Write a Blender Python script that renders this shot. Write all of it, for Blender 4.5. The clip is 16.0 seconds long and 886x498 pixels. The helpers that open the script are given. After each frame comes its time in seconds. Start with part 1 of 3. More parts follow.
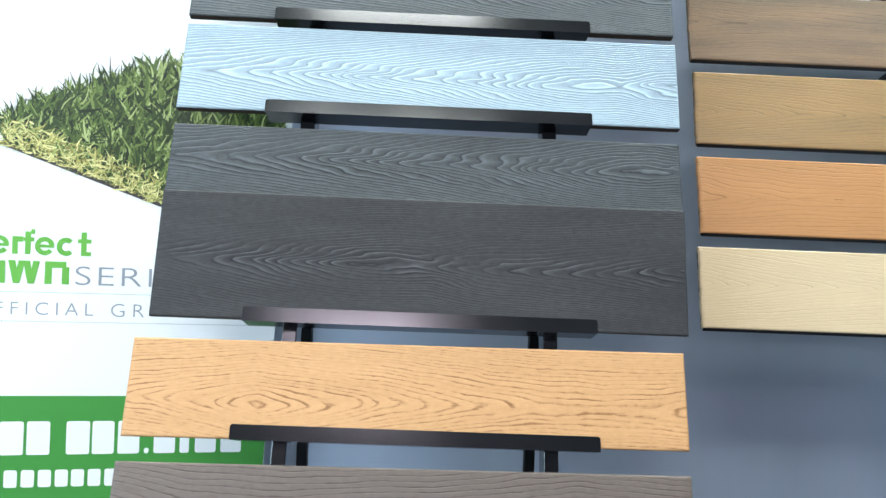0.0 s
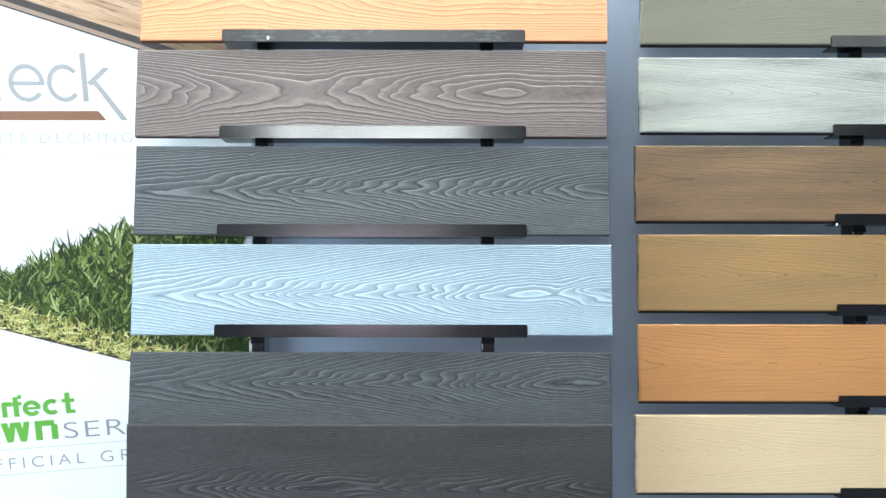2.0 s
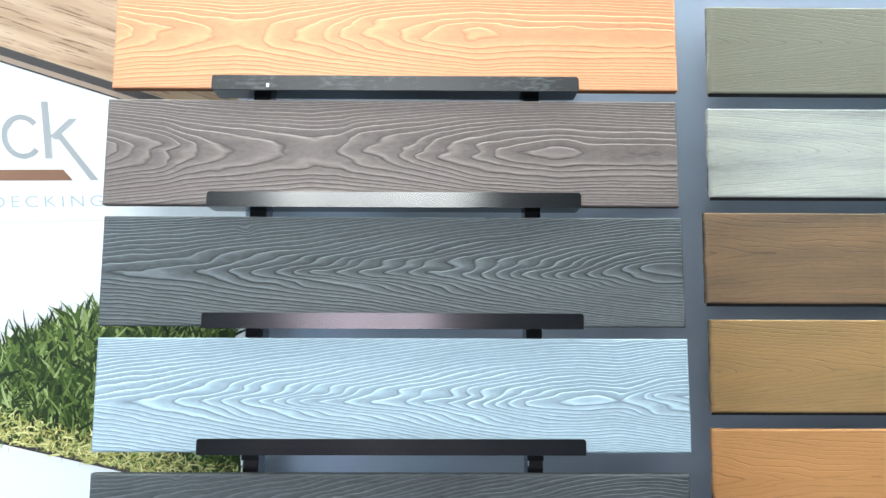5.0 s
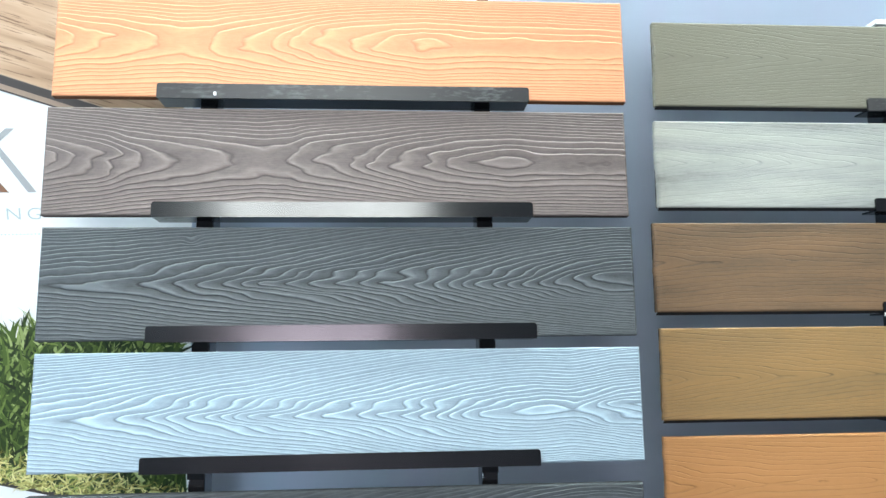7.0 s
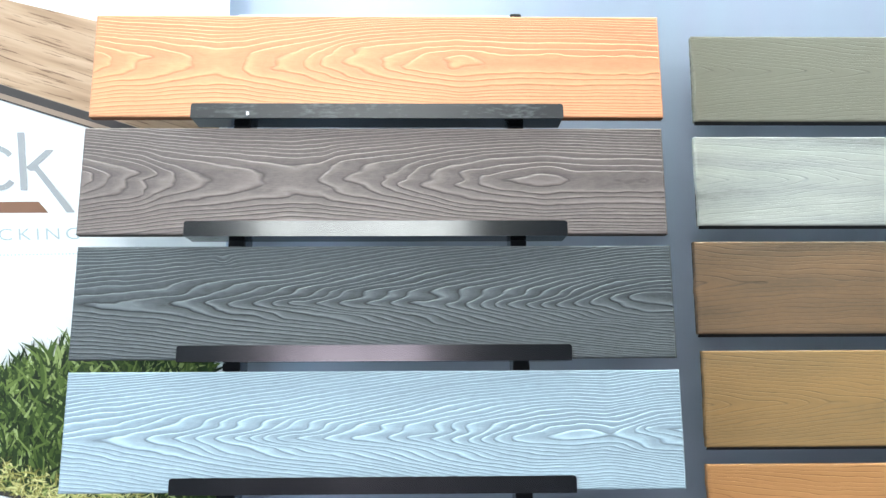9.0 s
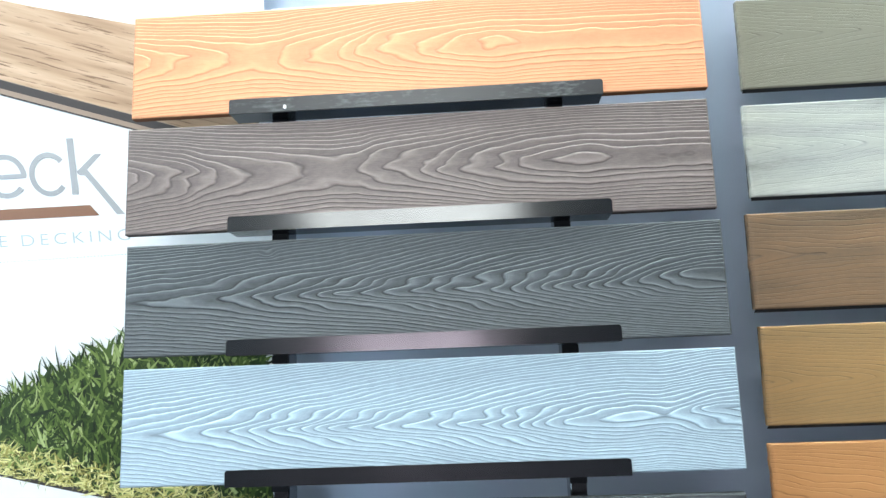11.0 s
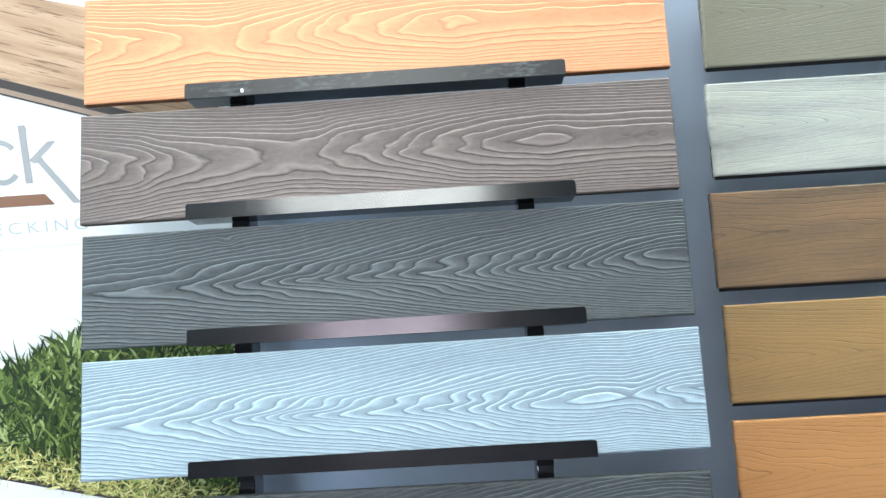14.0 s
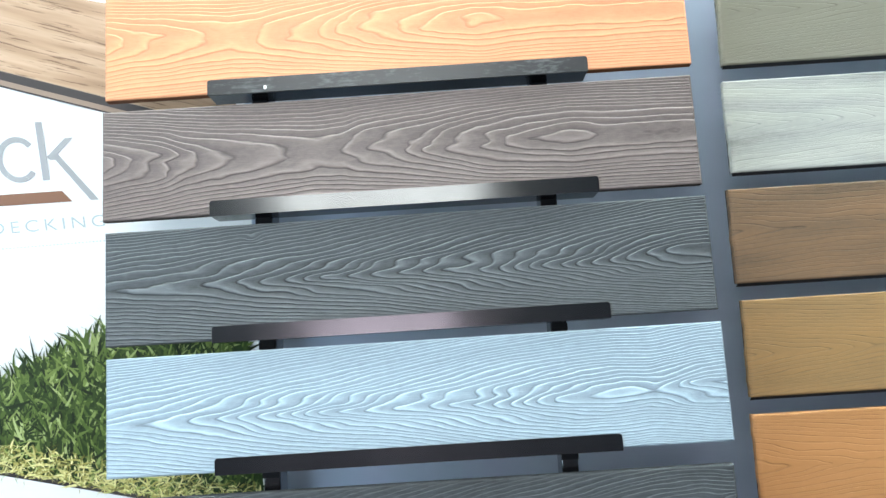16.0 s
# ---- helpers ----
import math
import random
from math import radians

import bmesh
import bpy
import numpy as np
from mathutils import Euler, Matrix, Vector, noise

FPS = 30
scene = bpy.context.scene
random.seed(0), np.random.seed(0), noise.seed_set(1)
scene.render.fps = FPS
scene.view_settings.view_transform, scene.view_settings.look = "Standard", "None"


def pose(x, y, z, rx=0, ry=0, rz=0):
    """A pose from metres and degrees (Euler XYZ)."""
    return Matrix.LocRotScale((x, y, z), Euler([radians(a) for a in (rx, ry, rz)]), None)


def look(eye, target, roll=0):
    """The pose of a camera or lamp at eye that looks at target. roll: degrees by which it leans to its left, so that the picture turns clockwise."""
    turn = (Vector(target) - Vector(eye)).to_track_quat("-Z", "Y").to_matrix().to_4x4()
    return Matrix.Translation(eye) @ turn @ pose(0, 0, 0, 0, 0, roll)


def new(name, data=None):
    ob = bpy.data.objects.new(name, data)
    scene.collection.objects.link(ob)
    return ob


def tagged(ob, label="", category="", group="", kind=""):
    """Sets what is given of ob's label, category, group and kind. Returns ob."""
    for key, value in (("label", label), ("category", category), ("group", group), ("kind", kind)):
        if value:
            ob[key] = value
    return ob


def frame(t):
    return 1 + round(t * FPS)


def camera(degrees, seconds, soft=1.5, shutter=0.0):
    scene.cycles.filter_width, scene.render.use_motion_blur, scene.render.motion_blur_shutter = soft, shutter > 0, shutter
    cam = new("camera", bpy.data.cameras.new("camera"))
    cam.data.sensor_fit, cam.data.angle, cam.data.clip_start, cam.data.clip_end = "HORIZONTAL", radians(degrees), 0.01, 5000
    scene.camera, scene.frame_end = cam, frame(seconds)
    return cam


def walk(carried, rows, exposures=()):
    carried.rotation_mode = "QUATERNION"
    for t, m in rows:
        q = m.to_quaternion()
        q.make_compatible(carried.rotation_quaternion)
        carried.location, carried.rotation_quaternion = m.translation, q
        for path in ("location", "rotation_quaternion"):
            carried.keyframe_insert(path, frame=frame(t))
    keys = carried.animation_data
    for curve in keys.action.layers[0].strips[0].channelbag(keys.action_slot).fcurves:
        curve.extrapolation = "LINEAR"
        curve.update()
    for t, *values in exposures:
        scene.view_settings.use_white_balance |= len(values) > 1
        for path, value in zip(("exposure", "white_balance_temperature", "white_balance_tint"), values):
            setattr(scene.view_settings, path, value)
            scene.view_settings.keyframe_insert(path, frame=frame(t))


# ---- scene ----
cam = camera(60.5, 16.0)
PATH = [
    (0, (0.005, 0.024, 1.147), (0.046, 2.023, 1.152), 2.3),
    (0.5, (0.026, 0.044, 1.263), (0.061, 2.043, 1.28), 3.0),
    (1, (0.028, 0.057, 1.453), (0.063, 2.048, 1.265), 2.8),
    (1.5, (0.076, 0.041, 1.626), (0.097, 2.011, 1.282), 1.4),
    (2, (0.108, 0.024, 1.703), (0.11, 1.983, 1.297), 0.1),
    (2.5, (0.082, 0.101, 1.764), (0.076, 2.057, 1.349), -1.4),
    (3, (0.064, 0.17, 1.778), (0.095, 2.134, 1.402), -2.1),
    (3.5, (0.083, 0.189, 1.769), (0.122, 2.161, 1.435), -0.6),
    (4, (0.076, 0.214, 1.763), (0.093, 2.188, 1.439), 0.1),
    (4.2, (0.064, 0.226, 1.757), (0.059, 2.199, 1.431), 0.5),
    (6.3, (0.051, 0.259, 1.715), (0.148, 2.237, 1.433), 0.1),
    (6.5, (0.056, 0.259, 1.716), (0.166, 2.236, 1.441), 0.2),
    (7, (0.053, 0.257, 1.716), (0.198, 2.235, 1.458), 0.4),
    (7.5, (0.059, 0.255, 1.72), (0.202, 2.235, 1.479), 0.5),
    (8, (0.062, 0.252, 1.72), (0.185, 2.236, 1.497), 0.0),
    (8.5, (0.065, 0.258, 1.719), (0.145, 2.245, 1.511), -0.2),
    (9, (0.065, 0.273, 1.712), (0.102, 2.262, 1.508), 0.0),
    (9.5, (0.069, 0.28, 1.708), (0.073, 2.27, 1.503), -0.2),
    (11.8, (0.093, 0.286, 1.706), (-0.045, 2.264, 1.444), -3.6),
    (12, (0.097, 0.291, 1.705), (-0.039, 2.268, 1.434), -3.4),
    (12.5, (0.089, 0.29, 1.705), (-0.002, 2.268, 1.424), -3.7),
    (13, (0.086, 0.295, 1.703), (0.022, 2.273, 1.416), -3.7),
    (13.5, (0.086, 0.298, 1.703), (0.032, 2.277, 1.414), -3.5),
    (14, (0.094, 0.294, 1.709), (0.049, 2.273, 1.424), -3.7),
    (14.5, (0.089, 0.293, 1.706), (0.049, 2.273, 1.427), -3.9),
    (15, (0.091, 0.291, 1.705), (0.063, 2.272, 1.435), -4.3),
    (15.5, (0.07, 0.29, 1.703), (0.049, 2.271, 1.431), -4.1),
    (16, (0.049, 0.289, 1.71), (0.037, 2.268, 1.418), -3.7),
]
walk(cam, [(t, look(eye, target, roll)) for t, eye, target, roll in PATH],
     [(0, 0.23), (0.5, 0.26), (1.5, 0.22), (2, 0.16), (3, 0.06), (16, 0.06)])

# ---- world and light ----
world = bpy.data.worlds.new("world")
scene.world = world
world.use_nodes = True
bg = world.node_tree.nodes["Background"]
sky = world.node_tree.nodes.new("ShaderNodeTexSky")
sky.sky_type, sky.sun_disc = "NISHITA", False
sky.sun_elevation, sky.sun_rotation = radians(40), radians(200)
world.node_tree.links.new(sky.outputs[0], bg.inputs[0])
bg.inputs[1].default_value = 0.12

CEIL = 2.75
WALL = 1.495          # face of the panelled wall behind the racks
LIGHTS = [(-0.12, 0.40, 0.56), (-0.22, -0.78, 0.86), (-1.7, 0.40, 0.56), (-1.8, -0.78, 0.56), (1.5, 0.40, 0.56), (1.5, -0.78, 0.56), (-0.4, -2.70, 0.90)]


def area(name, m, sx, sy, watts, colour):
    data = bpy.data.lights.new(name, "AREA")
    data.shape, data.size, data.size_y, data.energy, data.color = "RECTANGLE", sx, sy, watts, colour
    ob = new(name, data)
    ob.matrix_world = m
    return ob


for lx, ly, wide in LIGHTS:
    area("panel_lamp", pose(lx, ly, CEIL - 0.03), wide, 1.30 if ly < -2 else 0.56, 46.0 if ly < -2 else (22.0 if lx > 1 else 35.0) * wide, (0.97, 0.85, 1.0) if ly < -2 else (0.94, 1.0, 0.99))
# wall-washing strip close to the panelled wall
area("strip_lamp", pose(0.0, 1.425, CEIL - 0.045), 3.6, 0.06, 57.0, (0.86, 1.0, 0.96))
# daylight in the window's opening
area("window_lamp", look((-3.04, -1.5, 1.65), (-0.1, 1.0, 1.4)), 2.1, 1.35, 100.0, (0.58, 0.81, 1.0))


# ---- materials ----
class Nodes:
    """A node material and short ways to wire it."""

    def __init__(self, name):
        self.mat = bpy.data.materials.new(name)
        self.mat.use_nodes = True
        self.tree = self.mat.node_tree
        self.bsdf = self.tree.nodes["Principled BSDF"]

    def put(self, socket, value):
        if isinstance(value, bpy.types.NodeSocket):
            self.tree.links.new(value, socket)
        elif value is not None:
            socket.default_value = value

    def math(self, op, a, b=None, c=None):
        n = self.tree.nodes.new("ShaderNodeMath")
        n.operation = op
        for s, v in zip(n.inputs, (a, b, c)):
            self.put(s, v)
        return n.outputs[0]

    def coords(self):
        n = self.tree.nodes.new("ShaderNodeTexCoord")
        s = self.tree.nodes.new("ShaderNodeSeparateXYZ")
        self.tree.links.new(n.outputs["Object"], s.inputs[0])
        return s.outputs

    def vec(self, x, y, z):
        n = self.tree.nodes.new("ShaderNodeCombineXYZ")
        for s, v in zip(n.inputs, (x, y, z)):
            self.put(s, v)
        return n.outputs[0]

    def noise(self, vector, scale=1.0, detail=2.0, rough=0.5):
        n = self.tree.nodes.new("ShaderNodeTexNoise")
        self.put(n.inputs["Vector"], vector)
        n.inputs["Scale"].default_value, n.inputs["Detail"].default_value, n.inputs["Roughness"].default_value = scale, detail, rough
        return n.outputs["Fac"]

    def ramp(self, fac, stops, smooth="LINEAR"):
        n = self.tree.nodes.new("ShaderNodeValToRGB")
        n.color_ramp.interpolation = smooth
        e = n.color_ramp.elements
        while len(e) < len(stops):
            e.new(0.5)
        for k, (p, c) in zip(e, stops):
            k.position = p
            k.color = (*c, 1) if isinstance(c, tuple) else (c, c, c, 1)
        self.put(n.inputs[0], fac)
        return n.outputs[0]

    def mix(self, fac, a, b):
        n = self.tree.nodes.new("ShaderNodeMix")
        n.data_type = "RGBA"
        self.put(n.inputs[0], fac)
        for s, v in ((n.inputs[6], a), (n.inputs[7], b)):
            self.put(s, (*v, 1) if isinstance(v, tuple) else v)
        return n.outputs[2]

    def bump(self, height, distance, strength=1.0, under=None):
        n = self.tree.nodes.new("ShaderNodeBump")
        n.inputs["Strength"].default_value, n.inputs["Distance"].default_value = strength, distance
        self.put(n.inputs["Height"], height)
        self.put(n.inputs["Normal"], under)
        return n.outputs[0]

    def done(self, colour, rough, normal=None, metal=0.0, spec=0.5):
        self.put(self.bsdf.inputs["Base Color"], (*colour, 1) if isinstance(colour, tuple) else colour)
        self.put(self.bsdf.inputs["Roughness"], rough)
        self.put(self.bsdf.inputs["Metallic"], metal)
        self.put(self.bsdf.inputs["Specular IOR Level"], spec)
        self.put(self.bsdf.inputs["Normal"], normal)
        return self.mat


def plain(name, colour, rough=0.5, metal=0.0, vary=0.08, scale=30.0, relief=0.0002, spec=0.5):
    n = Nodes(name)
    x, y, z = n.coords()
    v = n.vec(x, y, z)
    big = n.noise(v, scale * 0.15, 3)
    fine = n.noise(v, scale * 8, 2)
    low = tuple(c * (1 - vary) for c in colour)
    high = tuple(min(1, c * (1 + vary)) for c in colour)
    col = n.mix(n.math("MULTIPLY_ADD", fine, 0.4, n.math("MULTIPLY", big, 0.6)), low, high)
    return n.done(col, n.math("MULTIPLY_ADD", big, 0.15, rough - 0.07), n.bump(fine, relief, 0.5) if relief else None, metal, spec)


RIDGE = [(0.0, 0.22), (0.07, 0.0), (0.21, 0.88), (0.29, 1.0), (0.5, 0.66), (0.75, 0.42), (1.0, 0.22)]     # height across one growth ring


def wood(name, light, dark, line, seed=0.0, relief=0.0016, patchy=0.40, minority=0.06, sharp=True, rough=0.56, streak=0.55,
         contrast=1.0, smudge=0.40, broad=0.0, hold=0.5, spec=0.35):
    """Decking: growth rings, counted by the board's own "ring" field, colour the face; fine fibre and pores lie over them."""
    n = Nodes(name)
    x, y, z = n.coords()
    field = n.tree.nodes.new("ShaderNodeAttribute")
    field.attribute_name = "ring"
    f = field.outputs["Fac"]
    saw = n.math("FRACT", n.math("MULTIPLY", f, -1.0))
    if sharp:
        height = n.ramp(saw, RIDGE)
    else:
        height = n.ramp(saw, [(0.0, 0.1), (0.10, 1.0), (0.88, 0.9), (0.95, 0.0), (1.0, 0.1)])
    fibre = n.noise(n.vec(n.math("MULTIPLY", x, 60.0), seed, n.math("MULTIPLY", z, 1300.0)), 1.0, 3, 0.6)
    fade = n.noise(n.vec(n.math("MULTIPLY", x, 16.0), seed + 21, n.math("MULTIPLY", z, 70.0)), 1.0, 2)
    bold = n.tree.nodes.new("ShaderNodeAttribute")
    bold.attribute_name = "bold"
    fade = n.math("MULTIPLY", n.ramp(fade, [(0.3, hold), (0.62, 1.0)]), bold.outputs["Fac"])
    blot = n.noise(n.vec(n.math("MULTIPLY", x, 90.0), seed + 5, n.math("MULTIPLY", z, 160.0)), 1.0, 3, 0.65)
    patch = n.noise(n.vec(n.math("MULTIPLY", x, 4.0), seed + 3, n.math("MULTIPLY", z, 30.0)), 1.0, 3)
    tone = n.ramp(saw, [(0.0, 0.34), (0.07, 0.02), (0.20, 0.88), (0.34, 0.80), (0.6, 0.50), (1.0, 0.34)] if sharp
                  else [(0.0, 0.48), (0.12, 0.62), (0.82 - broad, 0.60), (0.93 - broad * 0.6, 0.0), (0.96, 0.1 if broad else 0.25), (1.0, 0.48)])
    minor = n.ramp(n.math("FRACT", n.math("MULTIPLY", f, -2.62)), [(0.0, 0.4), (0.1, 0.0), (0.3, 1.0), (0.6, 0.6), (1.0, 0.4)])
    tone = n.math("MULTIPLY_ADD", n.math("SUBTRACT", tone, 0.48), fade, 0.48)
    tone = n.math("MULTIPLY_ADD", n.math("SUBTRACT", minor, 0.5), minority, tone)
    fac = n.math("MULTIPLY_ADD", n.math("SUBTRACT", tone, 0.46), contrast, 0.46)
    fac = n.math("ADD", fac, n.math("MULTIPLY", n.math("SUBTRACT", fibre, 0.5), streak))
    fac = n.math("MULTIPLY_ADD", n.math("SUBTRACT", blot, 0.5), smudge, fac)
    fac = n.math("MULTIPLY_ADD", n.math("SUBTRACT", patch, 0.5), patchy, fac)
    col = n.ramp(fac, [(0.0, line), (0.3, dark), (0.85, light), (1.0, tuple(min(1, c * 1.12) for c in light))])
    h = n.math("MULTIPLY", n.math("SUBTRACT", height, 0.5), n.math("MULTIPLY_ADD", fade, 0.6, 0.4))
    h = n.math("MULTIPLY_ADD", minor, minority * 0.8, h)
    h = n.math("MULTIPLY_ADD", fibre, 0.16, h)
    h = n.math("MULTIPLY_ADD", blot, 0.24, h)
    return n.done(col, n.math("MULTIPLY_ADD", fibre, 0.2, rough - 0.1), n.bump(h, relief, 1.0), 0.0, spec)


def shade(c, k):
    return tuple(min(1.0, v * k) for v in c)


def embossed(name, c, **k):
    lift = k.pop("lift", 1.28)
    drop = k.pop("drop", 0.80)
    ink = k.pop("ink", 0.55)
    return wood(name, shade(c, lift), shade(c, drop), shade(c, drop * ink), **k)


M = {
    "orange": embossed("orange_decking", (0.575, 0.256, 0.130), seed=2, spec=0.35, contrast=0.8, lift=1.32, drop=0.94, ink=0.78, relief=0.0003),
    "brown": embossed("brown_decking", (0.127, 0.102, 0.095), seed=1, spec=0.36, hold=0.40, contrast=0.8, lift=1.60, drop=0.80, ink=0.52, relief=0.0006),
    "charcoal": embossed("charcoal_decking", (0.062, 0.070, 0.075), seed=5, hold=0.40, contrast=1.25, lift=1.62, drop=0.74, ink=0.44, relief=0.0008, spec=0.30),
    "pale": embossed("pale_blue_decking", (0.232, 0.300, 0.345), seed=9, hold=0.45, contrast=1.15, lift=1.48, drop=0.91, ink=0.72, relief=0.0005),
    "ebony": embossed("ebony_decking", (0.047, 0.053, 0.056), seed=5.4, hold=0.3, contrast=1.0, lift=1.8, drop=0.75, ink=0.45, relief=0.0005, spec=0.20),
    "coal": embossed("coal_decking", (0.034, 0.034, 0.0355), seed=12, relief=0.0003, lift=2.0, drop=0.85, ink=0.6, contrast=1.0, hold=0.0, spec=0.16),
    "oak": wood("oak_decking", (0.57, 0.325, 0.150), (0.48, 0.262, 0.115), (0.25, 0.115, 0.042), seed=15, relief=0.0001, streak=1.1, contrast=1.0, sharp=False, smudge=0.9, broad=0.2, minority=0.12, hold=0.05, patchy=0.6),
    "taupe": wood("taupe_decking", (0.160, 0.127, 0.108), (0.118, 0.092, 0.078), (0.070, 0.052, 0.043), seed=18, relief=0.0002, streak=1.1, smudge=0.7, contrast=0.9, sharp=False, broad=0.1, hold=0.0),
}
TWEAK = {"silver": dict(patchy=2.2, minority=0.08, contrast=0.6), "walnut": dict(patchy=1.5, streak=0.7), "tan": dict(patchy=1.2, streak=0.55), "olive": dict(contrast=0.75), "cream": dict(patchy=0.5, minority=0.04, contrast=0.45, hold=0.0)}
GLOW = {"walnut": (1.42, 1.26, 1.12), "silver": (1.20, 1.17, 1.13), "tan": (1.22, 1.13, 1.0)}
SMOOTH = dict(sharp=False, relief=0.00025, rough=0.45, streak=0.40, patchy=0.7, minority=0.06, contrast=1.1, hold=0.2)
for i, (key, c) in enumerate([("olive", (0.160, 0.152, 0.113)), ("silver", (0.310, 0.322, 0.300)), ("walnut", (0.137, 0.090, 0.053)),
                              ("tan", (0.256, 0.161, 0.071)), ("cedar", (0.41, 0.196, 0.074)), ("cream", (0.56, 0.435, 0.275))]):
    M[key] = wood(key + "_decking", tuple(a * b for a, b in zip(c, GLOW.get(key, (1.09, 1.09, 1.09)))), shade(c, 0.92), shade(c, 0.58), seed=30 + 4 * i, **(SMOOTH | TWEAK.get(key, {})))

M["black"] = plain("black_powder_coat", (0.006, 0.0065, 0.008), 0.16, 0.0, 0.25, 60, 0.0, 0.65)
M["matte"] = plain("matte_black_steel", (0.006, 0.006, 0.007), 0.6, 0, 0.2, 60, 0.0, 0.15)
M["white_chip"] = plain("bare_chip", (0.75, 0.75, 0.75), 0.5)
# darker colours for the boards' lower edges and backs
M["underside"] = plain("dark_lower_edge", (0.040, 0.025, 0.018), 0.8, spec=0.2)
M["lower_black"] = plain("black_lower_edge", (0.012, 0.012, 0.014), 0.7, spec=0.2)
M["lower_orange"] = plain("dark_orange_lower_edge", (0.17, 0.060, 0.022), 0.8, spec=0.2)
M["floor"] = plain("grey_vinyl", (0.065, 0.065, 0.07), 0.4, 0, 0.2, 10)
M["plaster"] = plain("painted_plaster", (0.30, 0.31, 0.32), 0.8, 0, 0.04, 20)
M["ceiling"] = plain("ceiling_paint", (0.50, 0.50, 0.51), 0.85, 0, 0.03, 20)
M["trim"] = plain("white_enamel", (0.8, 0.8, 0.8), 0.4)
M["vinyl"] = plain("banner_vinyl", (0.84, 0.86, 0.87), 0.42, 0, 0.015, 12, 0.00005)
M["logo_grey"] = plain("print_grey", (0.36, 0.37, 0.38), 0.45, 0, 0.03)
M["text_grey"] = plain("print_slate", (0.27, 0.295, 0.325), 0.45, 0, 0.03)
M["text_pale"] = plain("print_pale_blue", (0.44, 0.52, 0.54), 0.45, 0, 0.03)
M["print_brown"] = plain("print_brown", (0.25, 0.125, 0.075), 0.45, 0, 0.06)
M["print_green"] = plain("print_green", (0.055, 0.275, 0.048), 0.42, 0, 0.04)
M["wordmark"] = plain("print_leaf_green", (0.135, 0.42, 0.060), 0.42, 0, 0.04)
M["print_white"] = plain("print_white", (0.84, 0.86, 0.86), 0.42, 0, 0.02)
M["print_dark"] = plain("print_dark", (0.05, 0.042, 0.04), 0.45, 0, 0.2)
M["print_strip"] = plain("print_board_edge", (0.34, 0.25, 0.19), 0.45, 0, 0.12, 40)


def scuffed():
    n = Nodes("scuffed_powder_coat")
    x, y, z = n.coords()
    marks = n.noise(n.vec(n.math("MULTIPLY", x, 60.0), y, n.math("MULTIPLY", z, 220.0)), 1.0, 4, 0.65)
    where = n.noise(n.vec(n.math("MULTIPLY", x, 9.0), 4.0, z), 1.0, 1)
    fac = n.ramp(n.math("MULTIPLY", marks, where), [(0.27, 0.0), (0.42, 1.0)])
    col = n.mix(n.math("MULTIPLY", fac, 0.55), (0.008, 0.009, 0.011), (0.16, 0.17, 0.17))
    return n.done(col, n.math("MULTIPLY_ADD", fac, 0.25, 0.42), n.bump(marks, 0.0002, 0.4))


M["scuff"] = scuffed()


def laminate():
    """Satin blue-grey metal laminate of the wall, with faint upright brushing and purple reflections painted in."""
    n = Nodes("blue_grey_laminate")
    x, y, z = n.coords()
    brush = n.noise(n.vec(n.math("MULTIPLY", x, 40.0), y, n.math("MULTIPLY", z, 1.5)), 1.0, 3)
    streak = n.ramp(n.noise(n.vec(n.math("MULTIPLY", x, 15.0), 8.0, n.math("MULTIPLY", z, 1.1)), 1.0, 2), [(0.35, 0.0), (0.68, 1.0)])
    cloud = n.noise(n.vec(n.math("MULTIPLY", x, 3.0), y, n.math("MULTIPLY", z, 2.0)), 1.0, 3)
    col = n.mix(n.math("MULTIPLY_ADD", brush, 0.4, n.math("MULTIPLY", cloud, 0.6)), (0.405, 0.49, 0.61), (0.455, 0.55, 0.67))
    # blurred purple reflections of the room, mixed into the colour as upright streaks
    col = n.mix(n.math("MULTIPLY", streak, 0.35), col, (0.45, 0.445, 0.61))
    return n.done(col, n.math("MULTIPLY_ADD", streak, 0.08, n.math("MULTIPLY_ADD", brush, 0.08, 0.30)), n.bump(brush, 0.0002, 0.3), 0.35)


M["laminate"] = laminate()


def printed_wood():
    """The printed plank: pale brown with dark broken pores along its grain."""
    n = Nodes("print_wood")
    x, y, z = n.coords()
    a = n.math("MULTIPLY_ADD", x, 0.30, z)
    pores = n.noise(n.vec(n.math("MULTIPLY", x, 14.0), 2.0, n.math("MULTIPLY", a, 270.0)), 1.0, 3, 0.6)
    bands = n.noise(n.vec(n.math("MULTIPLY", x, 5.0), 5.0, n.math("MULTIPLY", a, 60.0)), 1.0, 3)
    base = n.ramp(bands, [(0.3, (0.37, 0.235, 0.140)), (0.5, (0.52, 0.350, 0.225)), (0.7, (0.68, 0.50, 0.35))])
    col = n.mix(n.ramp(pores, [(0.38, 1.0), (0.43, 0.0)]), base, (0.23, 0.135, 0.080))
    return n.done(col, 0.45)


M["print_wood"] = printed_wood()


def by_island(name, stops, rough=0.45):
    n = Nodes(name)
    geo = n.tree.nodes.new("ShaderNodeNewGeometry")
    return n.done(n.ramp(geo.outputs["Random Per Island"], stops), rough)


